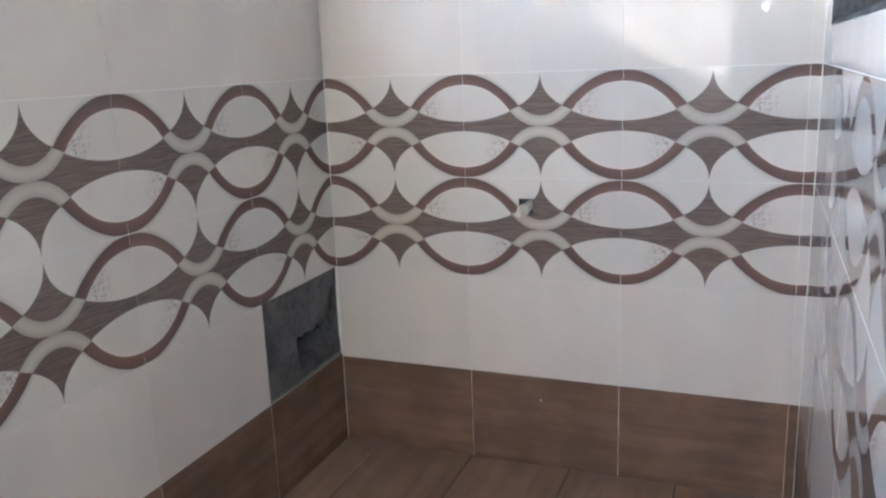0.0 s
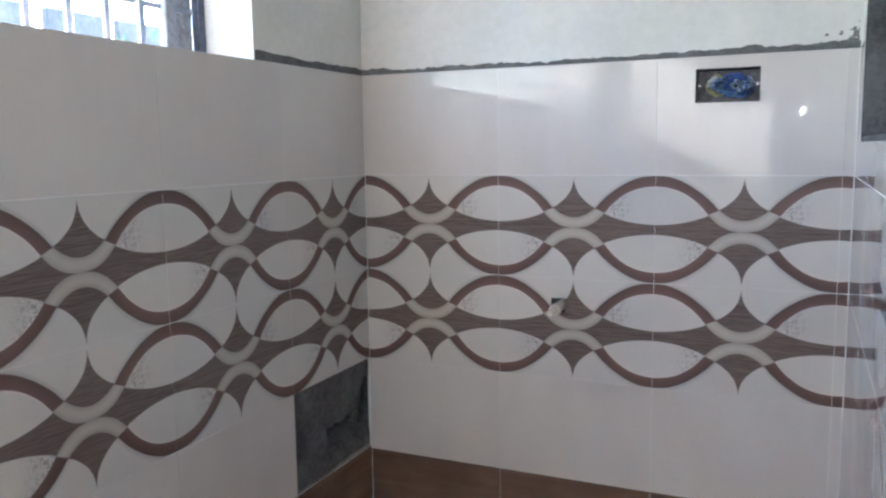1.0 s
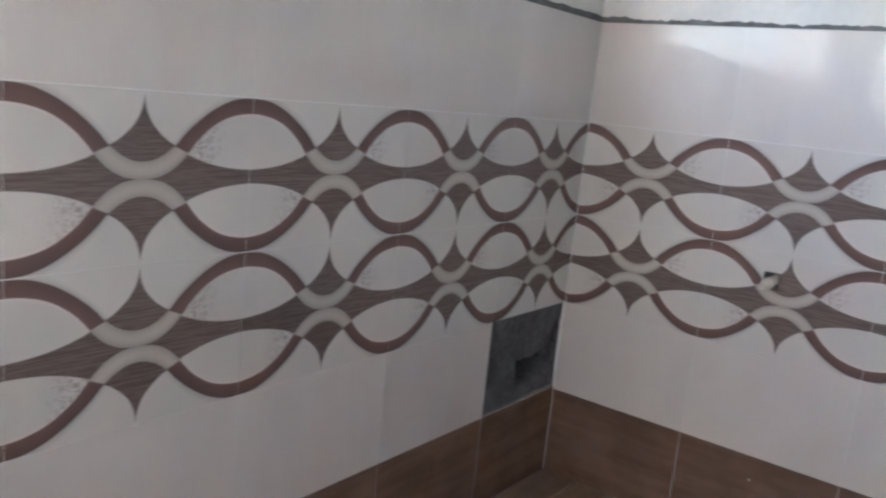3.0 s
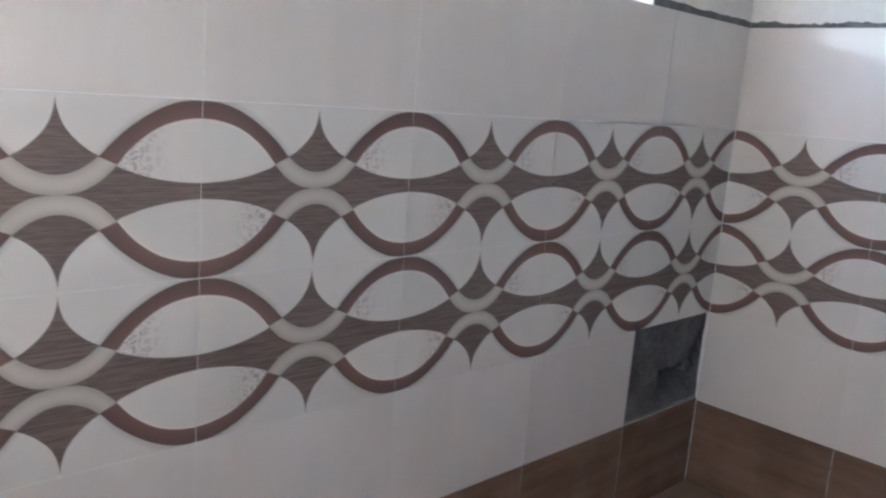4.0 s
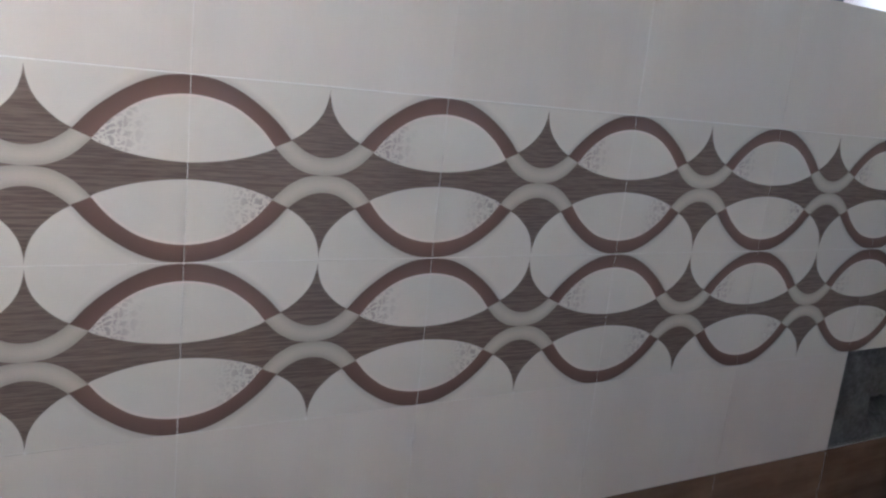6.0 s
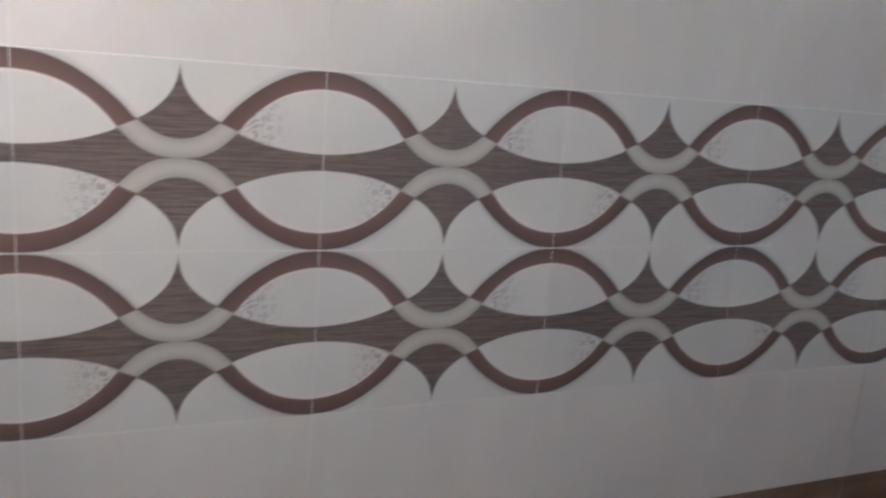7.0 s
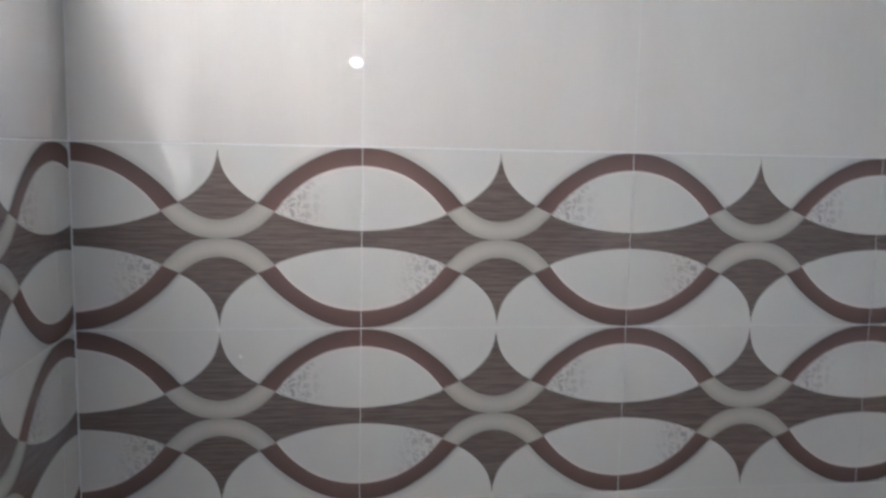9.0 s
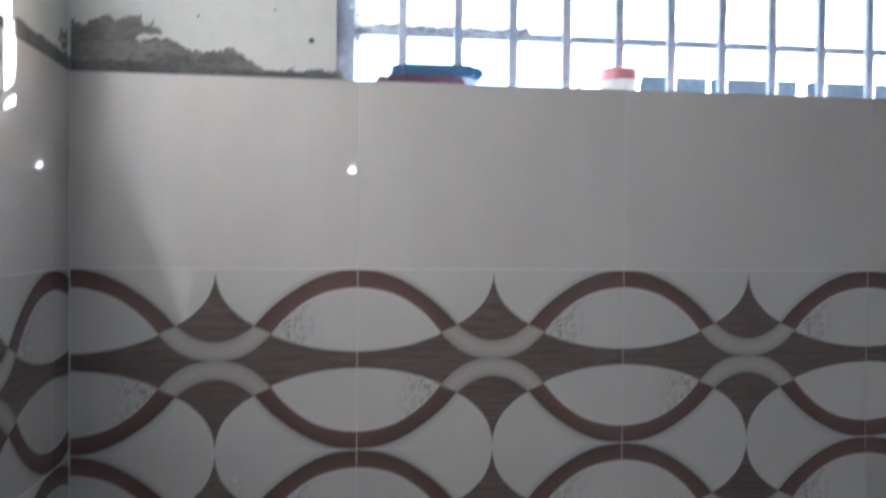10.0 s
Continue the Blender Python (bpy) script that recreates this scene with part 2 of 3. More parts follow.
def part(name, bm, mat, parent=None, label="", smooth=False, at=None):
    ob = new(name, make(bm, name, mat, smooth))
    if parent is not None:
        ob.parent = parent
    if at is not None:
        ob.matrix_basis = at
    if label:
        tagged(ob, label)
    return ob


def hose(bm, pts, r, sides=8):
    """A bent round cord through the points."""
    pts = [Vector(q) for q in pts]
    rings = []
    for i, q in enumerate(pts):
        d = (pts[min(i + 1, len(pts) - 1)] - pts[max(i - 1, 0)]).normalized()
        n = d.orthogonal().normalized() if abs(d.z) > 0.95 else d.cross(Vector((0, 0, 1))).normalized()
        k = d.cross(n)
        rings.append([bm.verts.new(q + r * (math.cos(t) * n + math.sin(t) * k)) for t in (2 * math.pi * s / sides for s in range(sides))])
    for u, w in zip(rings, rings[1:]):
        for s in range(sides):
            bm.faces.new((u[s], u[(s + 1) % sides], w[(s + 1) % sides], w[s]))
    bm.faces.new(rings[0][::-1]), bm.faces.new(rings[-1])


def cells(lo, hi, cuts):
    return [lo] + sorted(c for c in set(cuts) if lo + 1e-6 < c < hi - 1e-6) + [hi]


def slab(bm, u0, u1, v0, v1, y0, y1, holes=()):
    """A wall slab in its own plane (u across, v up, y into the wall), left open at the holes."""
    us = cells(u0, u1, [h[i] for h in holes for i in (0, 1)])
    vs = cells(v0, v1, [h[i] for h in holes for i in (2, 3)])
    for p, q in zip(us, us[1:]):
        for r, s in zip(vs, vs[1:]):
            if not any(h[0] < (p + q) / 2 < h[1] and h[2] < (r + s) / 2 < h[3] for h in holes):
                box(bm, (p, y0, r), (q, y1, s))
    bmesh.ops.remove_doubles(bm, verts=bm.verts, dist=1e-5)
    inner = {}
    for f in bm.faces:
        inner.setdefault(tuple(round(c, 5) for c in f.calc_center_median()), []).append(f)
    bmesh.ops.delete(bm, geom=[f for fs in inner.values() if len(fs) > 1 for f in fs], context="FACES")


# ---- the room ----
ROOM_X, ROOM_Y = 1.380, 3.143
TOP, CEIL, THICK, BED, GROUT_Y = 1.4905, 2.65, 0.22, 0.009, 0.0009
ROWS = [0.0, H, 2 * H, 3 * H, 4 * H, TOP]
KIND = [BROWN, PLAIN, DECOR, DECOR, PLAIN]
WIN = (-2.732, -0.537, TOP, 2.12)                 # window in the west wall: u from, u to, sill, head
BOX_HOLE = (0.998, 1.157, 1.372, 1.460)
PIPE_HOLE = (0.609, 0.653, 0.784, 0.829)
HATCH = (0.15, 1.32, 1.266, 1.95)               # unfinished recess in the east wall
DOOR = (1.86, 2.98, -0.2, 2.08)                 # doorway in the east wall, in which the walker stands

SIDES = {
    "north": (pose(0, 0, 0), 0.0, ROOM_X, (-0.25, ROOM_X + 0.25)),
    "west": (pose(0, 0, 0, 0, 0, 90), -ROOM_Y, 0.0, (-ROOM_Y - BED, BED)),
    "south": (pose(0, -ROOM_Y, 0, 0, 0, 180), -ROOM_X, 0.0, (-ROOM_X - 0.25, 0.25)),
    "east": (pose(ROOM_X, 0, 0, 0, 0, -90), 0.0, ROOM_Y, (-BED, ROOM_Y + BED)),
}
HOLES = {"north": [BOX_HOLE, PIPE_HOLE], "west": [WIN], "south": [], "east": [HATCH, DOOR]}
LABELS = {
    "north": "white plaster wall above glazed patterned tiles",
    "west": "white plaster wall with barred window above patterned tiles",
    "south": "white plaster wall above glazed patterned tiles",
    "east": "tiled wall with a raw cement recess and a doorway",
}
walls = {}
for side, (m, u0, u1, (e0, e1)) in SIDES.items():
    bm = bmesh.new()
    slab(bm, e0, e1, TOP, CEIL, 0.004, THICK, HOLES[side])
    wall = part("wall_" + side, bm, PLASTER, at=m)
    tagged(wall, LABELS[side], "wall", kind="structure")
    walls[side] = wall
    bm = bmesh.new()
    slab(bm, e0, e1, -0.1, TOP, GROUT_Y, THICK, HOLES[side] + ([(-0.4335, -0.0005, H - 0.0005, 2 * H + 0.0005)] if side == "west" else []))
    part("tile_bed", bm, GROUT, wall, "white grout and mortar behind the tiles")

# ceiling and floor
bm = bmesh.new()
box(bm, (-0.25, -ROOM_Y - 0.25, CEIL), (ROOM_X + 0.25, 0.25, CEIL + 0.15))
tagged(part("ceiling", bm, PLASTER), "white painted plaster ceiling", "ceiling", kind="structure")
bm = bmesh.new()
box(bm, (-0.02, -ROOM_Y - 0.02, -0.12), (ROOM_X + 0.02, 0.02, -0.004))
floor = tagged(part("floor", bm, DARK_GROUT), "brown wood-look floor tiles with dark joints", "floor", kind="structure")

# unlit hall behind the doorway
HX0, HX1, HY0, HY1 = ROOM_X + THICK, 4.2, -4.0, -0.6
for name, lo, hi, mat, label, cat in (
    ("wall_hall_east", (HX1, HY0, -0.1), (HX1 + 0.15, HY1, CEIL), PLASTER, "plain plaster wall of the hall", "wall"),
    ("wall_hall_north", (HX0, HY1, -0.1), (HX1 + 0.15, HY1 + 0.15, CEIL), PLASTER, "plain plaster wall of the hall", "wall"),
    ("wall_hall_south", (HX0 - 0.05, HY0 - 0.15, -0.1), (HX1 + 0.15, HY0, CEIL), PLASTER, "plain plaster wall of the hall", "wall"),
    ("wall_hall_west", (HX0 - 0.15, HY0, -0.1), (HX0, -ROOM_Y - BED, CEIL), PLASTER, "plain plaster wall of the hall", "wall"),
    ("ceiling_hall", (ROOM_X + 0.25, HY0 - 0.15, CEIL), (HX1 + 0.15, HY1 + 0.15, CEIL + 0.15), PLASTER, "plain plaster ceiling of the hall", "ceiling"),
    ("floor_hall", (ROOM_X + 0.02, HY0 - 0.15, -0.12), (HX1 + 0.15, HY1 + 0.15, -0.002), CEMENT, "bare grey cement floor of the hall", "floor"),
):
    bm = bmesh.new()
    box(bm, lo, hi)
    tagged(part(name, bm, mat), label, cat, kind="structure")

# ---- window in the west wall ----
window = new("window_1")
window.matrix_basis = SIDES["west"][0]
tagged(window, "unglazed window opening with a grey steel grille", "window", kind="structure")
GY = 0.163                                       # depth of the grille in the wall
bm = bmesh.new()
box(bm, (WIN[0], GY - 0.012, TOP + 0.004), (WIN[0] + 0.034, GY + 0.012, WIN[3]), 0.002)
part("window_frame", bm, FRAME_STEEL, window, "grey steel frame upright spattered with cement")
bm = bmesh.new()
box(bm, (WIN[1] - 0.024, GY - 0.012, TOP + 0.004), (WIN[1], GY + 0.012, WIN[3]), 0.002)
part("window_frame", bm, FRAME_STEEL, window)
bm = bmesh.new()
box(bm, (WIN[0] + 0.024, GY - 0.012, WIN[3] - 0.024), (WIN[1] - 0.024, GY + 0.012, WIN[3]), 0.002)
part("window_frame", bm, FRAME_STEEL, window)


def grille_bar(lo, hi):
    bm = bmesh.new()
    box(bm, lo, hi, 0.0015)
    return part("grille_bar", bm, STEEL, window)


u = -2.611
while u < WIN[1] - 0.05:
    grille_bar((u - 0.0085, GY - 0.006, TOP), (u + 0.0085, GY + 0.006, WIN[3] - 0.024))
    u += 0.1035
for z in (1.615, 1.740, 1.865, 1.990):
    grille_bar((WIN[0] + 0.024, GY + 0.0065, z - 0.007), (WIN[1] - 0.024, GY + 0.0165, z + 0.007))


def blob_run(bm, length, n, size, seed):
    """Mortar droppings along a bar."""
    rng = random.Random(seed)
    for _ in range(n):
        r = size * rng.uniform(0.5, 1.1)
        q = Matrix.LocRotScale((rng.uniform(0, length), rng.uniform(-0.004, 0.004), rng.uniform(0, 0.3) * size), Euler((rng.random() * 3, rng.random() * 3, 0)), (r * rng.uniform(0.9, 1.6), r, r * 0.8))
        bmesh.ops.create_icosphere(bm, subdivisions=1, radius=1.0, matrix=q)


bm = bmesh.new()
blob_run(bm, 0.34, 120, 0.0085, 3)
part("mortar_crust", bm, CRUST, window, "dried mortar crumbs on the bar", at=pose(WIN[0] + 0.02, GY + 0.006, 1.620))
bm = bmesh.new()
blob_run(bm, 0.10, 40, 0.012, 5)
part("mortar_crust", bm, CRUST, window, "dried mortar lumps at the frame", at=pose(WIN[0] + 0.02, GY, 1.70, 0, 82, 0))
bm = bmesh.new()
box(bm, (WIN[1] - 0.104, GY + 0.010, TOP), (WIN[1] - 0.026, GY + 0.034, WIN[3] - 0.024), 0.003)
for i in range(46):                              # mortar that has run down the plate
    r = random.Random(i)
    q = Matrix.LocRotScale((WIN[1] - r.uniform(0.034, 0.096), GY + 0.010, TOP + r.uniform(0.01, 0.5)), Euler((0, r.random() * 3, 0)), (r.uniform(0.006, 0.013), 0.005, r.uniform(0.006, 0.016)))
    bmesh.ops.create_icosphere(bm, subdivisions=1, radius=1.0, matrix=q)
part("shutter_edge", bm, CRUST, window, "rough grey plate crusted with mortar beside the frame")
bm = bmesh.new()
box(bm, (WIN[1] - 0.138, GY - 0.008, TOP), (WIN[1] - 0.108, GY + 0.016, WIN[3] - 0.024), 0.003)
part("shutter_stile", bm, CRUST, window, "pale grey upright crusted with mortar")


# ---- cement left raw above the tiles ----
def ragged_strip(name, parent, u0, u1, z0, height, seed, mat, y0, y1, label, ragged=0.25, n=260):
    """A flat smear of cement whose top edge wanders; height gives the mean height along the run, 0 to 1."""
    bm = bmesh.new()
    front, back = [], []
    for i in range(n + 1):
        f = i / n
        u = u0 + (u1 - u0) * f
        h = height(f) * (0.75 + 0.5 * noise.noise((u * 9, seed, 0))) + ragged * (0.006 * noise.noise((u * 60, seed, 3)) + 0.5 * height(f) * noise.noise((u * 38, seed, 8)) + 0.005 * noise.noise((u * 170, seed, 5)))
        h = max(h, 0.003)
        front.append((bm.verts.new((u, y0, z0)), bm.verts.new((u, y0, z0 + h))))
        back.append(bm.verts.new((u, y1, z0 + h + 0.002)))
    for i in range(n):
        bm.faces.new((front[i][0], front[i + 1][0], front[i + 1][1], front[i][1]))
        bm.faces.new((front[i][1], front[i + 1][1], back[i + 1], back[i]))
    return part(name, bm, mat, parent, label)


Z0 = TOP + 0.0005
ragged_strip("cement_strip", walls["north"], 0.0, ROOM_X, Z0, lambda f: 0.017 + 0.010 * max(0, math.sin(f * 9)) * (f > 0.45), 1.3, CEMENT, 0.0005, 0.006, "rough grey cement smeared above the tiles", 0.55)
ragged_strip("cement_strip", walls["west"], WIN[1], 0.0, Z0, lambda f: 0.025, 4.1, CEMENT, 0.0005, 0.006, "rough grey cement smeared above the tiles")


def smear(name, parent, u0, u1, z0, z1, cover, seed, mat, y, label, cell=0.0027):
    """Cement wiped thinly on the plaster: a sheet with gaps and ragged islands where cover, 0 to 1, runs low."""
    bm = bmesh.new()
    nu, nz = int((u1 - u0) / cell), int((z1 - z0) / cell)
    vs = {}

    def vert(i, k):
        if (i, k) not in vs:
            u, z = u0 + i * cell, z0 + k * cell
            j = 0.0 if k == 0 else 0.0012
            vs[i, k] = bm.verts.new((u + j * noise.noise((u * 300, z * 300, seed)), y - 0.0022 * abs(noise.noise((u * 55, z * 55, seed))), z + j * noise.noise((z * 300, u * 300, seed + 4))))
        return vs[i, k]

    for i in range(nu):
        for k in range(nz):
            u, z = u0 + (i + 0.5) * cell, z0 + (k + 0.5) * cell
            n = 0.55 * noise.noise((u * 24, z * 42, seed)) + 0.3 * noise.noise((u * 70, z * 110, seed + 2)) + 0.2 * noise.noise((u * 190, z * 260, seed + 7))
            if cover((u - u0) / (u1 - u0), (z - z0) / (z1 - z0)) + n * 0.62 > 0.5:
                bm.faces.new((vert(i, k), vert(i + 1, k), vert(i + 1, k + 1), vert(i, k + 1)))
    return part(name, bm, mat, parent, label)


def corner_cover(f, h):
    """Tall against the corner, dropping to a low ragged run and a thin line."""
    if f < 0.30:
        top = 0.74 + 0.10 * math.sin(f * 9)
    elif f < 0.40:
        top = 0.78 - (f - 0.30) * 4.0
    elif f < 0.58:
        top = 0.36
    else:
        top = max(0.12, 0.36 - (f - 0.58) * 1.6)
    rubbed = 0.34 * math.exp(-((f - 0.26) / 0.10) ** 2 - ((h - 0.50) / 0.16) ** 2) + 0.22 * math.exp(-((f - 0.34) / 0.07) ** 2 - ((h - 0.22) / 0.05) ** 2)
    return max(0.0, min(0.84, 0.5 + (top - h) * 2.6)) - rubbed


smear("cement_patch", walls["west"], -ROOM_Y + 0.001, -2.72, Z0, Z0 + 0.105, corner_cover, 7.7, PATCH, 0.003, "ragged smear of grey cement in the corner")
smear("cement_patch", walls["south"], -0.10, -0.001, Z0, Z0 + 0.09, lambda f, h: 0.2 + 0.5 * f - 0.3 * h, 2.7, PATCH, 0.003, "thin smear of grey cement in the corner")
smear("cement_patch", walls["north"], 1.22, ROOM_X - 0.001, Z0, Z0 + 0.07, lambda f, h: 0.15 + 0.45 * f - 0.1 * h, 5.7, PATCH, 0.003, "thin smear of grey cement in the corner")
ragged_strip("cement_strip", walls["west"], -ROOM_Y, WIN[0], Z0, lambda f: 0.013 + 0.012 * max(0.0, 1 - f * 1.5), 3.9, CEMENT, 0.0004, 0.006, "rough grey cement smeared above the tiles", 0.8)
ragged_strip("cement_strip", walls["south"], -ROOM_X, 0.0, Z0, lambda f: 0.03, 2.2, CEMENT, 0.0005, 0.006, "rough grey cement smeared above the tiles")
ragged_strip("cement_strip", walls["east"], HATCH[1], DOOR[0], Z0, lambda f: 0.026, 5.2, CEMENT, 0.0005, 0.006, "rough grey cement smeared above the tiles")

# raw recess in the east wall
bm = bmesh.new()
a0, a1, b0, b1 = HATCH
box(bm, (a0, 0.11, b0), (a1, THICK, b1))
part("recess_back", bm, CEMENT, walls["east"], "raw grey cement at the back of the recess")
for lo, hi in (((a0, 0.002, b0), (a0 + 0.012, 0.11, b1)), ((a1 - 0.012, 0.002, b0), (a1, 0.11, b1)), ((a0 + 0.012, 0.002, b1 - 0.012), (a1 - 0.012, 0.11, b1)), ((a0 + 0.012, 0.004, b0), (a1 - 0.012, 0.11, b0 + 0.012))):
    bm = bmesh.new()
    box(bm, lo, hi, 0.002)
    part("recess_lining", bm, DARK_CEMENT, walls["east"], "dark cement lining")

# missing tile at the foot of the west wall
NICHE = (-0.4325, 0.0, H, 2 * H)


def niche_depth(u, z):
    """Depth of the hacked hole in the bare cement: a cave with a sheer roof whose rubble floor slopes out, and a shaft that rises into the corner."""
    w = 0.006 * noise.noise((u * 40, z * 40, 2.0)) + 0.004 * noise.noise((u * 120, z * 120, 5.0))
    roof = 0.434 + (0.012 * max(0.0, 1 - abs(u + 0.134) / 0.014)) - 0.02 * max(0.0, 1 - abs(u + 0.105) / 0.03) + w
    left = u + 0.256 + w - 0.10 * max(0.0, 0.434 - z)
    cave = min(1.0, max(0.0, min((roof - z) / 0.004, left / 0.005)))
    floor_run = min(1.0, max(0.0, (z - 0.325 - 0.5 * w) / 0.085))
    depth = cave * (0.105 * floor_run ** 1.8 + 0.014 * floor_run * noise.noise((u * 28, z * 28, 9.0)))
    edge = -0.052 - 0.25 * (0.50 - z) * (z < 0.50) + 0.6 * max(0.0, z - 0.50) + 1.5 * w
    shaft = min(1.0, max(0.0, min((u - edge) / 0.004, (0.535 + w - z) / 0.01, (z - 0.40) / 0.02)))
    depth = max(depth, 0.085 * shaft)
    return depth + 0.0018 * noise.noise((u * 40, z * 40, 0)) + 0.0008 * noise.noise((u * 160, z * 160, 0))


bm = bmesh.new()
NU, NV = 140, 100
grid = [[None] * (NV + 1) for _ in range(NU + 1)]
for i in range(NU + 1):
    for k in range(NV + 1):
        u, z = NICHE[0] - 0.002 + 0.4332 * i / NU, H - 0.002 + (H + 0.004) * k / NV
        rim = i in (0, NU) or k in (0, NV)
        grid[i][k] = bm.verts.new((u, 0.0065 + (0 if rim else niche_depth(u, z)), z))
for i in range(NU):
    for k in range(NV):
        bm.faces.new((grid[i][k], grid[i + 1][k], grid[i + 1][k + 1], grid[i][k + 1]))
part("bare_cement", bm, DARK_CEMENT, walls["west"], "bare dark cement with a hacked hole where a tile is missing")
bm = bmesh.new()
box(bm, (-0.445, 0.13, H - 0.01), (0.008, 0.2, 2 * H + 0.01))
box(bm, (-0.445, 0.0015, H - 0.012), (-0.4345, 0.13, 2 * H + 0.01))
box(bm, (-0.4345, 0.0016, H - 0.012), (0.0, 0.13, H - 0.0025))
part("niche_core", bm, CEMENT, walls["west"], "cement core behind the missing tile")

bm = bmesh.new()
for i in range(27):                              # lumpy mortar along the top of the brown tile
    u = -0.428 + 0.016 * i
    h = 0.006 + 0.005 * noise.noise((u * 30, 1, 4)) + (0.006 if u > -0.15 else 0.0)
    bmesh.ops.create_icosphere(bm, subdivisions=1, radius=1.0, matrix=Matrix.LocRotScale((u, 0.006, H + 0.001), Euler((0, 0.3 * i, 0)), (0.0125, 0.0055, h)))
part("mortar_ledge", bm, PATCH, walls["west"], "lumpy grey mortar along the brown tile")

# ---- pipes and the wiring box ----
pipe = new("pipe_stub")
pipe.matrix_basis = pose(0, 0, 0)
tagged(pipe, "ivory plastic pipe stub with plug in a wall hole", "pipe")
bm = bmesh.new()
tube(bm, (0.630, 0.055, 0.803), (0.629, -0.010, 0.800), 0.0135, 20)
tube(bm, (0.629, -0.010, 0.800), (0.6275, -0.030, 0.798), 0.0165, 20)
part("pipe_body", bm, PVC, pipe, smooth=False)
bm = bmesh.new()
tube(bm, (0.6275, -0.030, 0.798), (0.626, -0.046, 0.796), 0.0135, 16, 0.0115)
tube(bm, (0.626, -0.046, 0.796), (0.624, -0.060, 0.794), 0.0105, 12, 0.0085)
part("plug", bm, PVC, pipe, "ribbed ivory plug")
bm = bmesh.new()
box(bm, (PIPE_HOLE[0], 0.06, PIPE_HOLE[2]), (PIPE_HOLE[1], 0.2, PIPE_HOLE[3]))
box(bm, (BOX_HOLE[0] - 0.01, 0.0505, BOX_HOLE[2] - 0.01), (BOX_HOLE[1] + 0.01, 0.2, BOX_HOLE[3] + 0.01))
part("hole_back", bm, DARK_CEMENT, walls["north"], "dark cement inside the cut hole")
p0, p1, r0, r1 = PIPE_HOLE
for lo, hi in (((p0, 0.0015, r0), (p0 + 0.003, 0.06, r1)), ((p1 - 0.003, 0.0015, r0), (p1, 0.06, r1)), ((p0 + 0.003, 0.0015, r0), (p1 - 0.003, 0.06, r0 + 0.003)), ((p0 + 0.003, 0.0015, r1 - 0.003), (p1 - 0.003, 0.06, r1))):
    bm = bmesh.new()
    box(bm, lo, hi)
    part("hole_lining", bm, DARK_CEMENT, walls["north"], "dark cement lining of the cut hole")

drain = new("drain_pipe")
drain.matrix_basis = SIDES["west"][0]
tagged(drain, "short grey plastic pipe end in the hacked wall hole", "pipe")
bm = bmesh.new()
q0, q1 = Vector((-0.092, 0.080, 0.436)), Vector((-0.097, 0.002, 0.424))
tube(bm, q0, q1, 0.0195, 24, caps=False)
tube(bm, q0, q1, 0.0168, 24, caps=False)
edges = [e for e in bm.edges if len(e.link_faces) == 1]
bmesh.ops.bridge_loops(bm, edges=[e for e in edges if e.verts[0].co.y < 0.03])
part("pipe_end", bm, mottled("grey_plastic_pipe", (0.11, 0.11, 0.11), (0.21, 0.21, 0.205), 60, 0.45), drain)

box_ob = new("wiring_box")
tagged(box_ob, "open metal wiring box with loose blue wires", "wiring box")
x0, x1, z0, z1 = BOX_HOLE
D = 0.05
for name, lo, hi in (("box_side", (x0 + 0.0005, 0.001, z0 + 0.0005), (x0 + 0.003, D, z1 - 0.0005)), ("box_side", (x1 - 0.003, 0.001, z0 + 0.0005), (x1 - 0.0005, D, z1 - 0.0005)),
                     ("box_side", (x0 + 0.003, 0.001, z0 + 0.0005), (x1 - 0.003, D, z0 + 0.003)), ("box_side", (x0 + 0.003, 0.001, z1 - 0.003), (x1 - 0.003, D, z1 - 0.0005)),
                     ("box_back", (x0 + 0.003, D - 0.002, z0 + 0.003), (x1 - 0.003, D, z1 - 0.003))):
    bm = bmesh.new()
    box(bm, lo, hi, 0.0004)
    part(name, bm, BOX_METAL, box_ob)
for x in (x0 + 0.011, x1 - 0.007):
    bm = bmesh.new()
    box(bm, (x - 0.006, 0.004, (z0 + z1) / 2 - 0.008), (x + 0.006, 0.006, (z0 + z1) / 2 + 0.008), 0.0008)
    part("screw_lug", bm, BOX_METAL, box_ob)
    bm = bmesh.new()
    tube(bm, (x, 0.0045, (z0 + z1) / 2), (x, 0.0005, (z0 + z1) / 2), 0.0035, 10)
    part("screw", bm, mottled("bright_screw", (0.5, 0.5, 0.5), (0.7, 0.7, 0.7), 90, 0.3, 0.9), box_ob, "bright screw")
wire_mats = [blank("blue_wire", 0.35, 0, (0.02, 0.08, 0.32))[0], blank("black_wire", 0.35, 0, (0.02, 0.02, 0.024))[0], blank("yellow_wire", 0.4, 0, (0.34, 0.31, 0.12))[0], blank("pale_blue_wire", 0.35, 0, (0.10, 0.20, 0.42))[0]]
rng = random.Random(11)
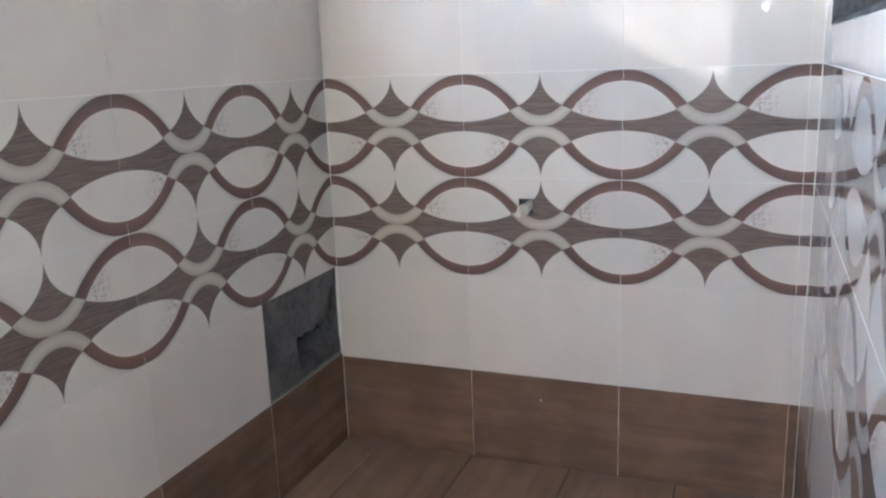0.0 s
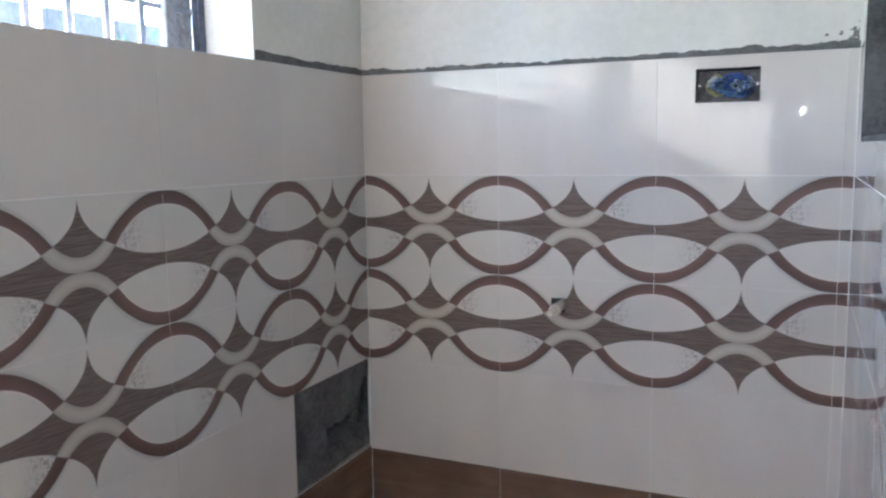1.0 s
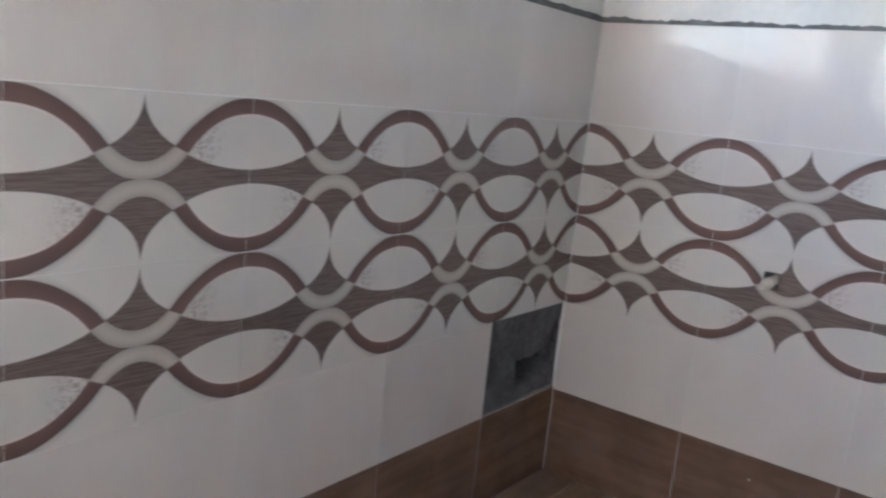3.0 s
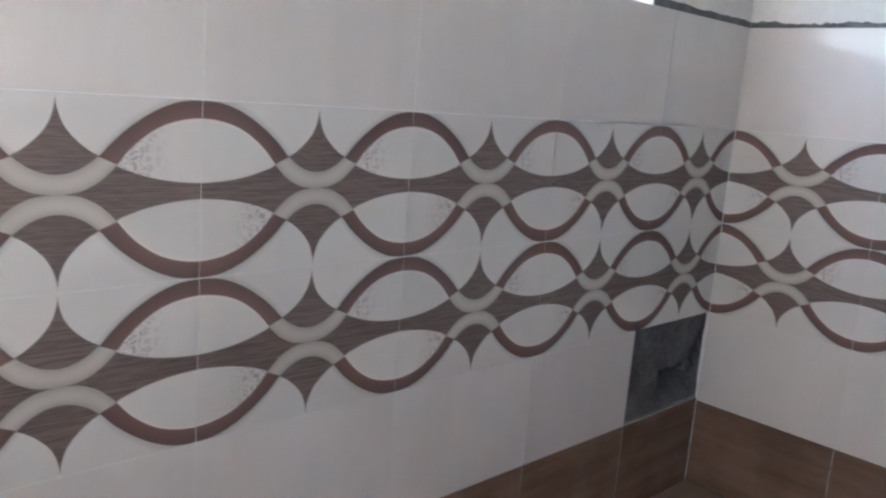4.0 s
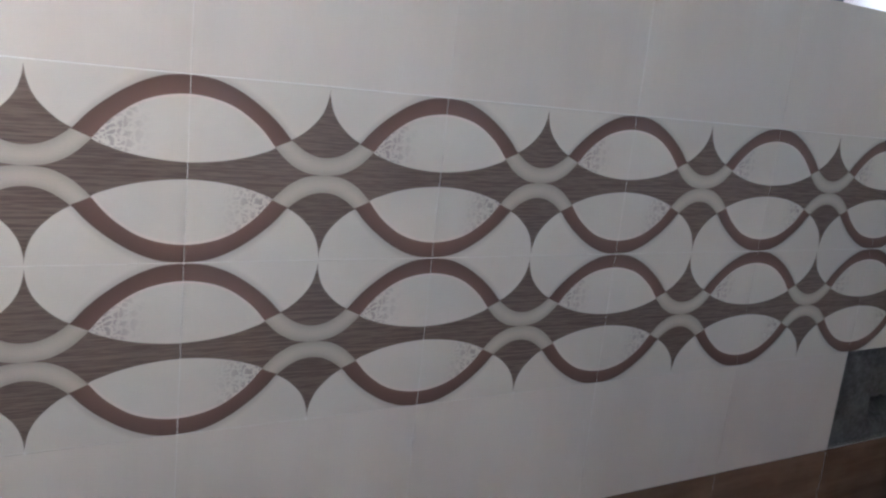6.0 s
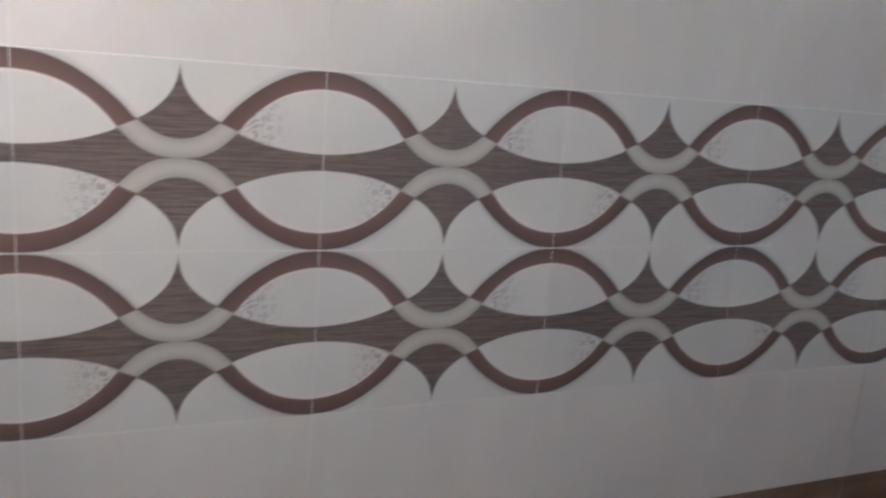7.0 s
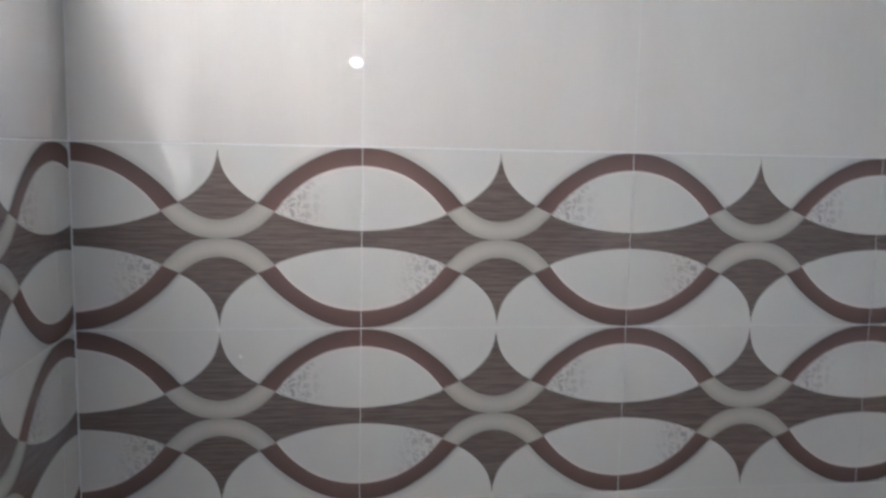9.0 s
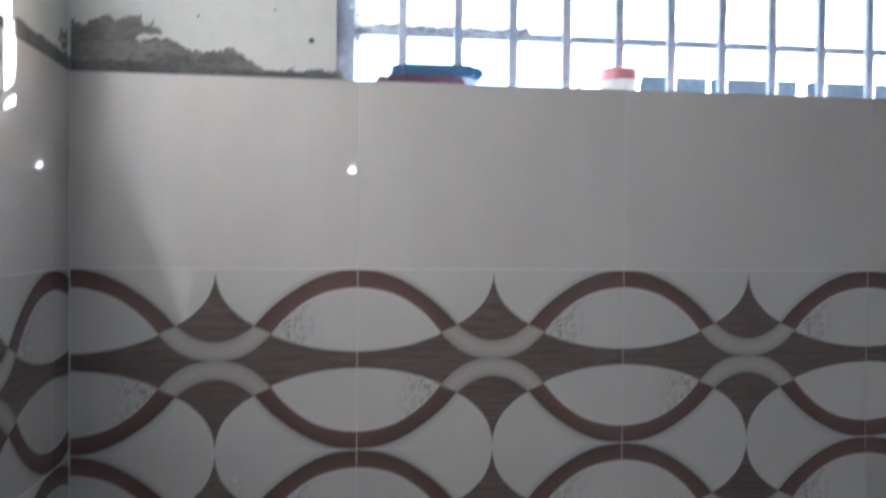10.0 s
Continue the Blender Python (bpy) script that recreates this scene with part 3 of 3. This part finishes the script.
for k in range(24):
    mat = wire_mats[(0, 0, 1, 0, 3, 2, 0, 0, 1, 2, 0, 3, 1, 0, 0, 1, 0, 2, 3, 0, 1, 0, 2, 0)[k]]
    cx, cz = x0 + 0.092 + rng.uniform(-0.012, 0.016), (z0 + z1) / 2 - 0.002 + rng.uniform(-0.006, 0.006)
    if k in (5, 9, 17, 22):
        cx = x0 + 0.046 + rng.uniform(-0.004, 0.012)
    ra, rb = rng.uniform(0.022, 0.052) * (0.6 if k in (5, 9, 17, 22) else 1), rng.uniform(0.016, 0.03)
    t0, span = rng.uniform(0, 6), rng.uniform(3.5, 6.0)
    pts = []
    for i in range(22):
        t = t0 + span * i / 21
        px = min(max(cx + ra * math.cos(t), x0 + 0.006), x1 - 0.006)
        pz = min(max(cz + rb * math.sin(t) + 0.004 * math.sin(2 * t), z0 + 0.006), z1 - 0.006)
        pts.append((px, 0.026 - 0.012 * math.sin(t * 0.9 + k) + 0.004 * (k % 3 - 1), pz))
    bm = bmesh.new()
    hose(bm, pts, 0.0014 if k in (5, 9, 17, 22) else 0.0016, 7)
    part("wire", bm, mat, box_ob, smooth=True)
bm = bmesh.new()
for q, r in (((x0 + 0.036, 0.024, z0 + 0.054), 0.009), ((x0 + 0.043, 0.021, z0 + 0.060), 0.008), ((x0 + 0.031, 0.026, z0 + 0.047), 0.007), ((x0 + 0.049, 0.022, z0 + 0.066), 0.005), ((x0 + 0.040, 0.022, z0 + 0.045), 0.006)):
    bmesh.ops.create_icosphere(bm, subdivisions=2, radius=r, matrix=Matrix.Translation(q) @ Matrix.Diagonal((1.1, 0.6, 0.9, 1)))
part("tape_wad", bm, mottled("white_tape", (0.30, 0.30, 0.27), (0.62, 0.61, 0.56), 120, 0.5, relief=0.8), box_ob, "wad of white tape")
bm = bmesh.new()
rows_p = []
for i in range(19):                              # a crumpled sheet of film, lying slantwise over the wires
    f = i / 18
    row = []
    for k in range(9):
        g = k / 8
        u = x0 + 0.092 + 0.048 * f + 0.006 * math.sin(g * 5)
        v = z0 + 0.018 + 0.018 * f + (0.030 + 0.006 * math.sin(f * 7)) * g
        d = 0.012 + 0.010 * noise.noise((u * 160, v * 160, 3)) + 0.006 * noise.noise((u * 420, v * 420, 8))
        row.append(bm.verts.new((u, d, v)))
    rows_p.append(row)
for i in range(18):
    for k in range(8):
        if noise.noise((i * 0.9, k * 1.3, 6)) > -0.12:
            bm.faces.new((rows_p[i][k], rows_p[i + 1][k], rows_p[i + 1][k + 1], rows_p[i][k + 1]))
part("plastic_scrap", bm, mottled("pale_plastic_scrap", (0.10, 0.16, 0.24), (0.50, 0.55, 0.60), 120, 0.15), box_ob, "crumpled pale plastic")

# ---- things on the window sill ----


def pad(name, u0, u1, y0, y1, z0, z1, mat, label):
    bm = bmesh.new()
    box(bm, (u0, y0, z0), (u1, y1, z1))
    bmesh.ops.bevel(bm, geom=[e for e in bm.edges if abs((e.verts[0].co - e.verts[1].co).z) > 0.005], offset=0.016, segments=4, affect="EDGES")
    bmesh.ops.bevel(bm, geom=[e for e in bm.edges if abs((e.verts[0].co - e.verts[1].co).z) < 0.001 and len(e.link_faces) == 2 and e.calc_face_angle(0) > 1], offset=0.004, segments=2, affect="EDGES")
    return part(name, bm, mat, at=SIDES["west"][0])


tagged(pad("tray", -2.664, -2.514, 0.025, 0.125, TOP + 0.0005, TOP + 0.018, mottled("purple_plastic", (0.12, 0.06, 0.10), (0.18, 0.09, 0.15), 40, 0.45), ""), "flat purple plastic tray on the window sill", "tray")
tagged(pad("box_lid", -2.638, -2.482, 0.03, 0.13, TOP + 0.0185, TOP + 0.0385, mottled("blue_plastic", (0.05, 0.13, 0.25), (0.09, 0.19, 0.33), 40, 0.4), ""), "dull blue plastic lid stacked on a tray", "lid")
tub = new("tub")
tub.matrix_basis = SIDES["west"][0] @ pose(-2.232, 0.06, TOP)
tagged(tub, "small white tub with a pink lid on the window sill", "tub")
bm = bmesh.new()
tube(bm, (0, 0, 0.0), (0, 0, 0.024), 0.033, 32, 0.035)
part("tub_body", bm, blank("white_plastic", 0.4, 0, (0.7, 0.68, 0.66))[0], tub)
bm = bmesh.new()
tube(bm, (0, 0, 0.024), (0, 0, 0.040), 0.0365, 32)
tube(bm, (0, 0, 0.040), (0, 0, 0.0455), 0.0365, 32, 0.031)
part("lid", bm, blank("pink_plastic", 0.4, 0, (0.72, 0.30, 0.33))[0], tub, "pink screw lid")

# ---- added bulb behind the walker, unseen, in place of the lamp carried along ----
bulb = new("stand_in_bulb")
bulb.matrix_basis = pose(1.23, -2.68, -0.035)
tagged(bulb, "small lit bulb on a black cord, added in place of a carried lamp", "bulb")
bm = bmesh.new()
tube(bm, (0, 0, 1.545), (0, 0, CEIL + 0.035), 0.0025, 8)
part("cord", bm, wire_mats[1], bulb)
bm = bmesh.new()
tube(bm, (0, 0, 1.49), (0, 0, 1.545), 0.014, 16, 0.008)
part("holder", bm, wire_mats[1], bulb)
m_bulb, nt, p = blank("lit_bulb")
p.inputs["Emission Color"].default_value = (1.0, 0.98, 0.95, 1)
p.inputs["Emission Strength"].default_value = 75.0
bm = bmesh.new()
bmesh.ops.create_uvsphere(bm, u_segments=16, v_segments=10, radius=0.006, matrix=Matrix.Translation((0, 0, 1.476)))
part("bulb_glass", bm, m_bulb, bulb, smooth=True)

# ---- outside ----
GROUND = mottled("dry_earth", (0.28, 0.24, 0.18), (0.40, 0.35, 0.28), 0.6, 0.95)
bm = bmesh.new()
box(bm, (-900, -900, -0.6), (900, 900, -0.35))
tagged(part("ground", bm, GROUND), "dry pale earth outside the house", "ground", kind="structure")
CONCRETE = mottled("weathered_concrete", (0.08, 0.085, 0.09), (0.16, 0.16, 0.165), 1.5, 0.9)
house = new("neighbour_house")
house.matrix_basis = pose(-12.5, 6.3, -0.35)
tagged(house, "low flat-roofed grey concrete house beyond the window", "house")
bm = bmesh.new()
box(bm, (-3, -5.2, 0), (3, 5.2, 3.0))
part("wall", bm, CONCRETE, house)
bm = bmesh.new()
box(bm, (-3.2, -5.4, 3.0), (3.2, 5.4, 3.15), 0.01)
part("roof", bm, CONCRETE, house)
for y in (-4.55, -3.2, -1.75, -0.35, 1.1, 2.5, 3.9):
    bm = bmesh.new()
    box(bm, (3.0, y - 0.6, 3.15), (3.15, y + 0.62, 3.83), 0.01)
    part("parapet", bm, CONCRETE, house)


def tree(x, y, height, spread, leaves, seed):
    rng = random.Random(seed)
    t = new("tree")
    t.matrix_basis = pose(x, y, -0.36)
    tagged(t, "leafy green tree outside the barred window", "tree")
    bark = mottled("bark", (0.05, 0.035, 0.025), (0.13, 0.10, 0.075), 8, 0.9)
    bm = bmesh.new()
    hose(bm, [(0.08 * math.sin(i), 0.06 * math.cos(i * 1.7), height * 0.16 * i) for i in range(5)], 0.09, 10)
    tips = []
    for k in range(9):
        ang, rise = k * 2.4, rng.uniform(0.3, 0.9)
        base = Vector((0, 0, height * rng.uniform(0.35, 0.62)))
        tip = base + Vector((math.cos(ang), math.sin(ang), rise)) * spread * rng.uniform(0.5, 0.85)
        tube(bm, base, tip, 0.035, 6, 0.01)
        tips.append(tip)
    part("trunk", bm, bark, t)
    bm = bmesh.new()
    for _ in range(leaves):
        c = rng.choice(tips) + Vector([rng.gauss(0, spread * 0.24) for _ in range(3)])
        r = Euler([rng.uniform(0, 6.28) for _ in range(3)]).to_matrix()
        s = rng.uniform(0.06, 0.13)
        vs = [bm.verts.new(c + r @ Vector(q) * s) for q in ((-1, 0, 0), (-0.2, 0.42, 0.12), (1, 0, 0), (-0.2, -0.42, 0.12))]
        bm.faces.new((vs[0], vs[2], vs[1])), bm.faces.new((vs[0], vs[3], vs[2]))
    part("crown", bm, mottled("leaf", (0.07, 0.11, 0.04), (0.14, 0.19, 0.08), 3, 0.5), t)


tree(-6.4, 5.7, 3.15, 0.95, 1000, 4)
tree(-10.5, 7.6, 3.4, 1.3, 800, 9)
wire = new("overhead_cable")
tagged(wire, "thin dark stay cable rising from the ground outside", "cable")
bm = bmesh.new()
hose(bm, [(-7.0, -6.0 + i * 0.64, -0.36 + 0.352 * i) for i in range(17)], 0.009, 5)
part("strand", bm, wire_mats[1], wire)

# ---- tiles, piece by piece ----
_mesh_cache = {}


def tile_mesh(x0, x1, z0, z1, mat, hole=None):
    """A glazed tile about its own full-size centre, cut to the given extents, with its arrises taken off."""
    key = (round(x0, 4), round(x1, 4), round(z0, 4), round(z1, 4), mat.name, hole)
    if key not in _mesh_cache:
        bm = bmesh.new()
        if hole is None:
            box(bm, (x0, 0, z0), (x1, BED, z1), 0.0007)
        else:
            slab(bm, x0, x1, z0, z1, 0, BED, [hole])
        _mesh_cache[key] = make(bm, "tile", mat)
    return _mesh_cache[key]


def lay(side, first, skip=(), slip={}):
    """Tiles one wall; first is where a vertical joint falls, and the rows and columns count from there; slip moves single joints."""
    m, u0, u1, _ = SIDES[side]
    rng = random.Random(side)
    n0 = math.floor((u0 - first) / W)
    for r in range(5):
        for k in range(n0, math.ceil((u1 - first) / W) + 1):
            ca, cb = (first + q * W + slip.get(q, 0.0) for q in (k, k + 1))
            a, b = max(ca, u0), min(cb, u1)
            if b - a < 0.006 or (r, k) in skip:
                continue
            rows = [0.0, 0.287] + ROWS[2:] if side == "north" else ROWS
            cu, z0, z1 = (ca + cb) / 2, rows[r], rows[r + 1]
            cz = (r + 0.5) * H
            j = JOINT / 2
            hole = None
            if any(h[0] < a + 0.004 and h[1] > b - 0.004 and h[2] < z0 and h[3] > z1 for h in HOLES[side]):
                continue
            for h in HOLES[side]:
                if h[0] < b and h[1] > a and h[2] < z1 - 0.001 and h[3] > z0:
                    hole = (max(h[0], a) - cu, min(h[1], b) - cu, h[2] - cz, min(h[3], z1) - cz)
            lift = 0.0012 if r == 4 else (-0.004 if r == 0 else 0.0)
            x0, x1 = a - cu + j, b - cu - j
            if hole is not None and hole[3] > z1 - cz - 0.002:          # the hole takes the tile's upper part
                if hole[0] <= x0 + 0.01 and hole[1] >= x1 - 0.01:
                    z1, hole = cz + hole[2], None
                else:
                    hole = (hole[0] if hole[0] > x0 + 0.01 else x0 - 0.01, hole[1] if hole[1] < x1 - 0.01 else x1 + 0.01, hole[2], z1 - cz + 0.01)
            me = tile_mesh(x0, x1, z0 - cz + j + lift, z1 - cz - j, KIND[r], hole)
            ob = new("tile", me)
            ob.parent = walls[side]
            ob.matrix_basis = pose(cu, rng.uniform(-0.0002, 0.0002), cz, rng.uniform(-0.06, 0.06), 0, rng.uniform(-0.06, 0.06))


lay("north", -0.004)
lay("west", 0.020, skip={(1, -1)}, slip={0: 0.016, -1: 0.008, -2: 0.003})
lay("south", -0.071 - W)
lay("east", 0.03)

# corner grout
for x, y in ((0, 0), (ROOM_X, 0), (0, -ROOM_Y), (ROOM_X, -ROOM_Y)):
    bm = bmesh.new()
    box(bm, (x - 0.0085, y - 0.0085, 0), (x + 0.0085, y + 0.0085, TOP - 0.001))
    for v in bm.verts:                           # keep only a thin bead on the room's side
        if (v.co.x - x) * (1 if x == 0 else -1) > 0:
            v.co.x = x + (0.0016 if x == 0 else -0.0016)
        if (v.co.y - y) * (-1 if y == 0 else 1) > 0:
            v.co.y = y + (-0.0016 if y == 0 else 0.0016)
    tagged(part("trim", bm, GROUT), "white grout bead in the tiled corner", "grout", kind="structure")

# floor tiles
FX, FY = 0.311, 0.61
for i in range(-1, 5):
    for k in range(6):
        a, b = max(0.134 + i * FX, 0.0), min(0.134 + (i + 1) * FX, ROOM_X)
        c, d = max(-(k + 1) * FY, -ROOM_Y), -k * FY
        if b - a < 0.01 or d - c < 0.01:
            continue
        cx, cy = 0.134 + (i + 0.5) * FX, -(k + 0.5) * FY
        bm = bmesh.new()
        box(bm, (a - cx + 0.002, c - cy + 0.002, -0.012), (b - cx - 0.002, d - cy - 0.002, 0.0), 0.001)
        part("tile", bm, FLOOR_TILE, floor, at=pose(cx, cy, 0))

# small marks on the plaster beside the window
for u, z, w, h in ((-2.772, 1.553, 0.012, 0.010), (-2.95, 1.585, 0.006, 0.004), (-2.83, 1.60, 0.005, 0.004), (-3.09, 1.63, 0.010, 0.004), (-3.105, 1.66, 0.006, 0.012)):
    bm = bmesh.new()
    bmesh.ops.create_icosphere(bm, subdivisions=1, radius=1.0, matrix=Matrix.LocRotScale((u, 0.0042, z), Euler((0, u * 9, 0)), (w / 2, 0.0012, h / 2)))
    part("chip", bm, CEMENT, walls["west"], "small grey chip in the plaster")

# crumbs of grout at the lower tips of the printed spikes, and paint specks
def speck(parent, u, z, w, h, mat, name, label):
    bm = bmesh.new()
    bmesh.ops.create_icosphere(bm, subdivisions=1, radius=1.0, matrix=Matrix.LocRotScale((u, -0.0002, z), Euler((0, u * 7, 0)), (w / 2, 0.0011, h / 2)))
    part(name, bm, mat, parent, label)


rng = random.Random(21)
for k in range(-7, 0):
    speck(walls["west"], 0.020 + (k + 0.5) * W + rng.uniform(-0.002, 0.002), 2 * H + 0.0005, rng.uniform(0.006, 0.010), 0.0035, GROUT, "grout_crumb", "white crumb of grout on the joint")
for k in range(3):
    speck(walls["north"], -0.004 + (k + 0.5) * W, 2 * H + 0.0005, 0.005, 0.003, GROUT, "grout_crumb", "white crumb of grout on the joint")
speck(walls["north"], 0.669, 0.2140, 0.0055, 0.005, GROUT, "paint_speck", "white paint speck on the brown tile")
speck(walls["west"], -2.889, 0.8425, 0.007, 0.007, GROUT, "paint_speck", "white paint speck on the glaze")
speck(walls["west"], -2.924, 3 * H, 0.012, 0.003, GROUT, "grout_crumb", "white crumb of grout on the joint")
speck(walls["west"], -2.549, 0.257, 0.004, 0.003, GROUT, "paint_speck", "white paint speck on the brown tile")
speck(walls["west"], -1.940, 0.188, 0.020, 0.004, CEMENT, "paint_speck", "grey smear on the brown tile")
speck(walls["west"], -2.220, 0.2645, 0.010, 0.003, CEMENT, "paint_speck", "grey smear on the brown tile")
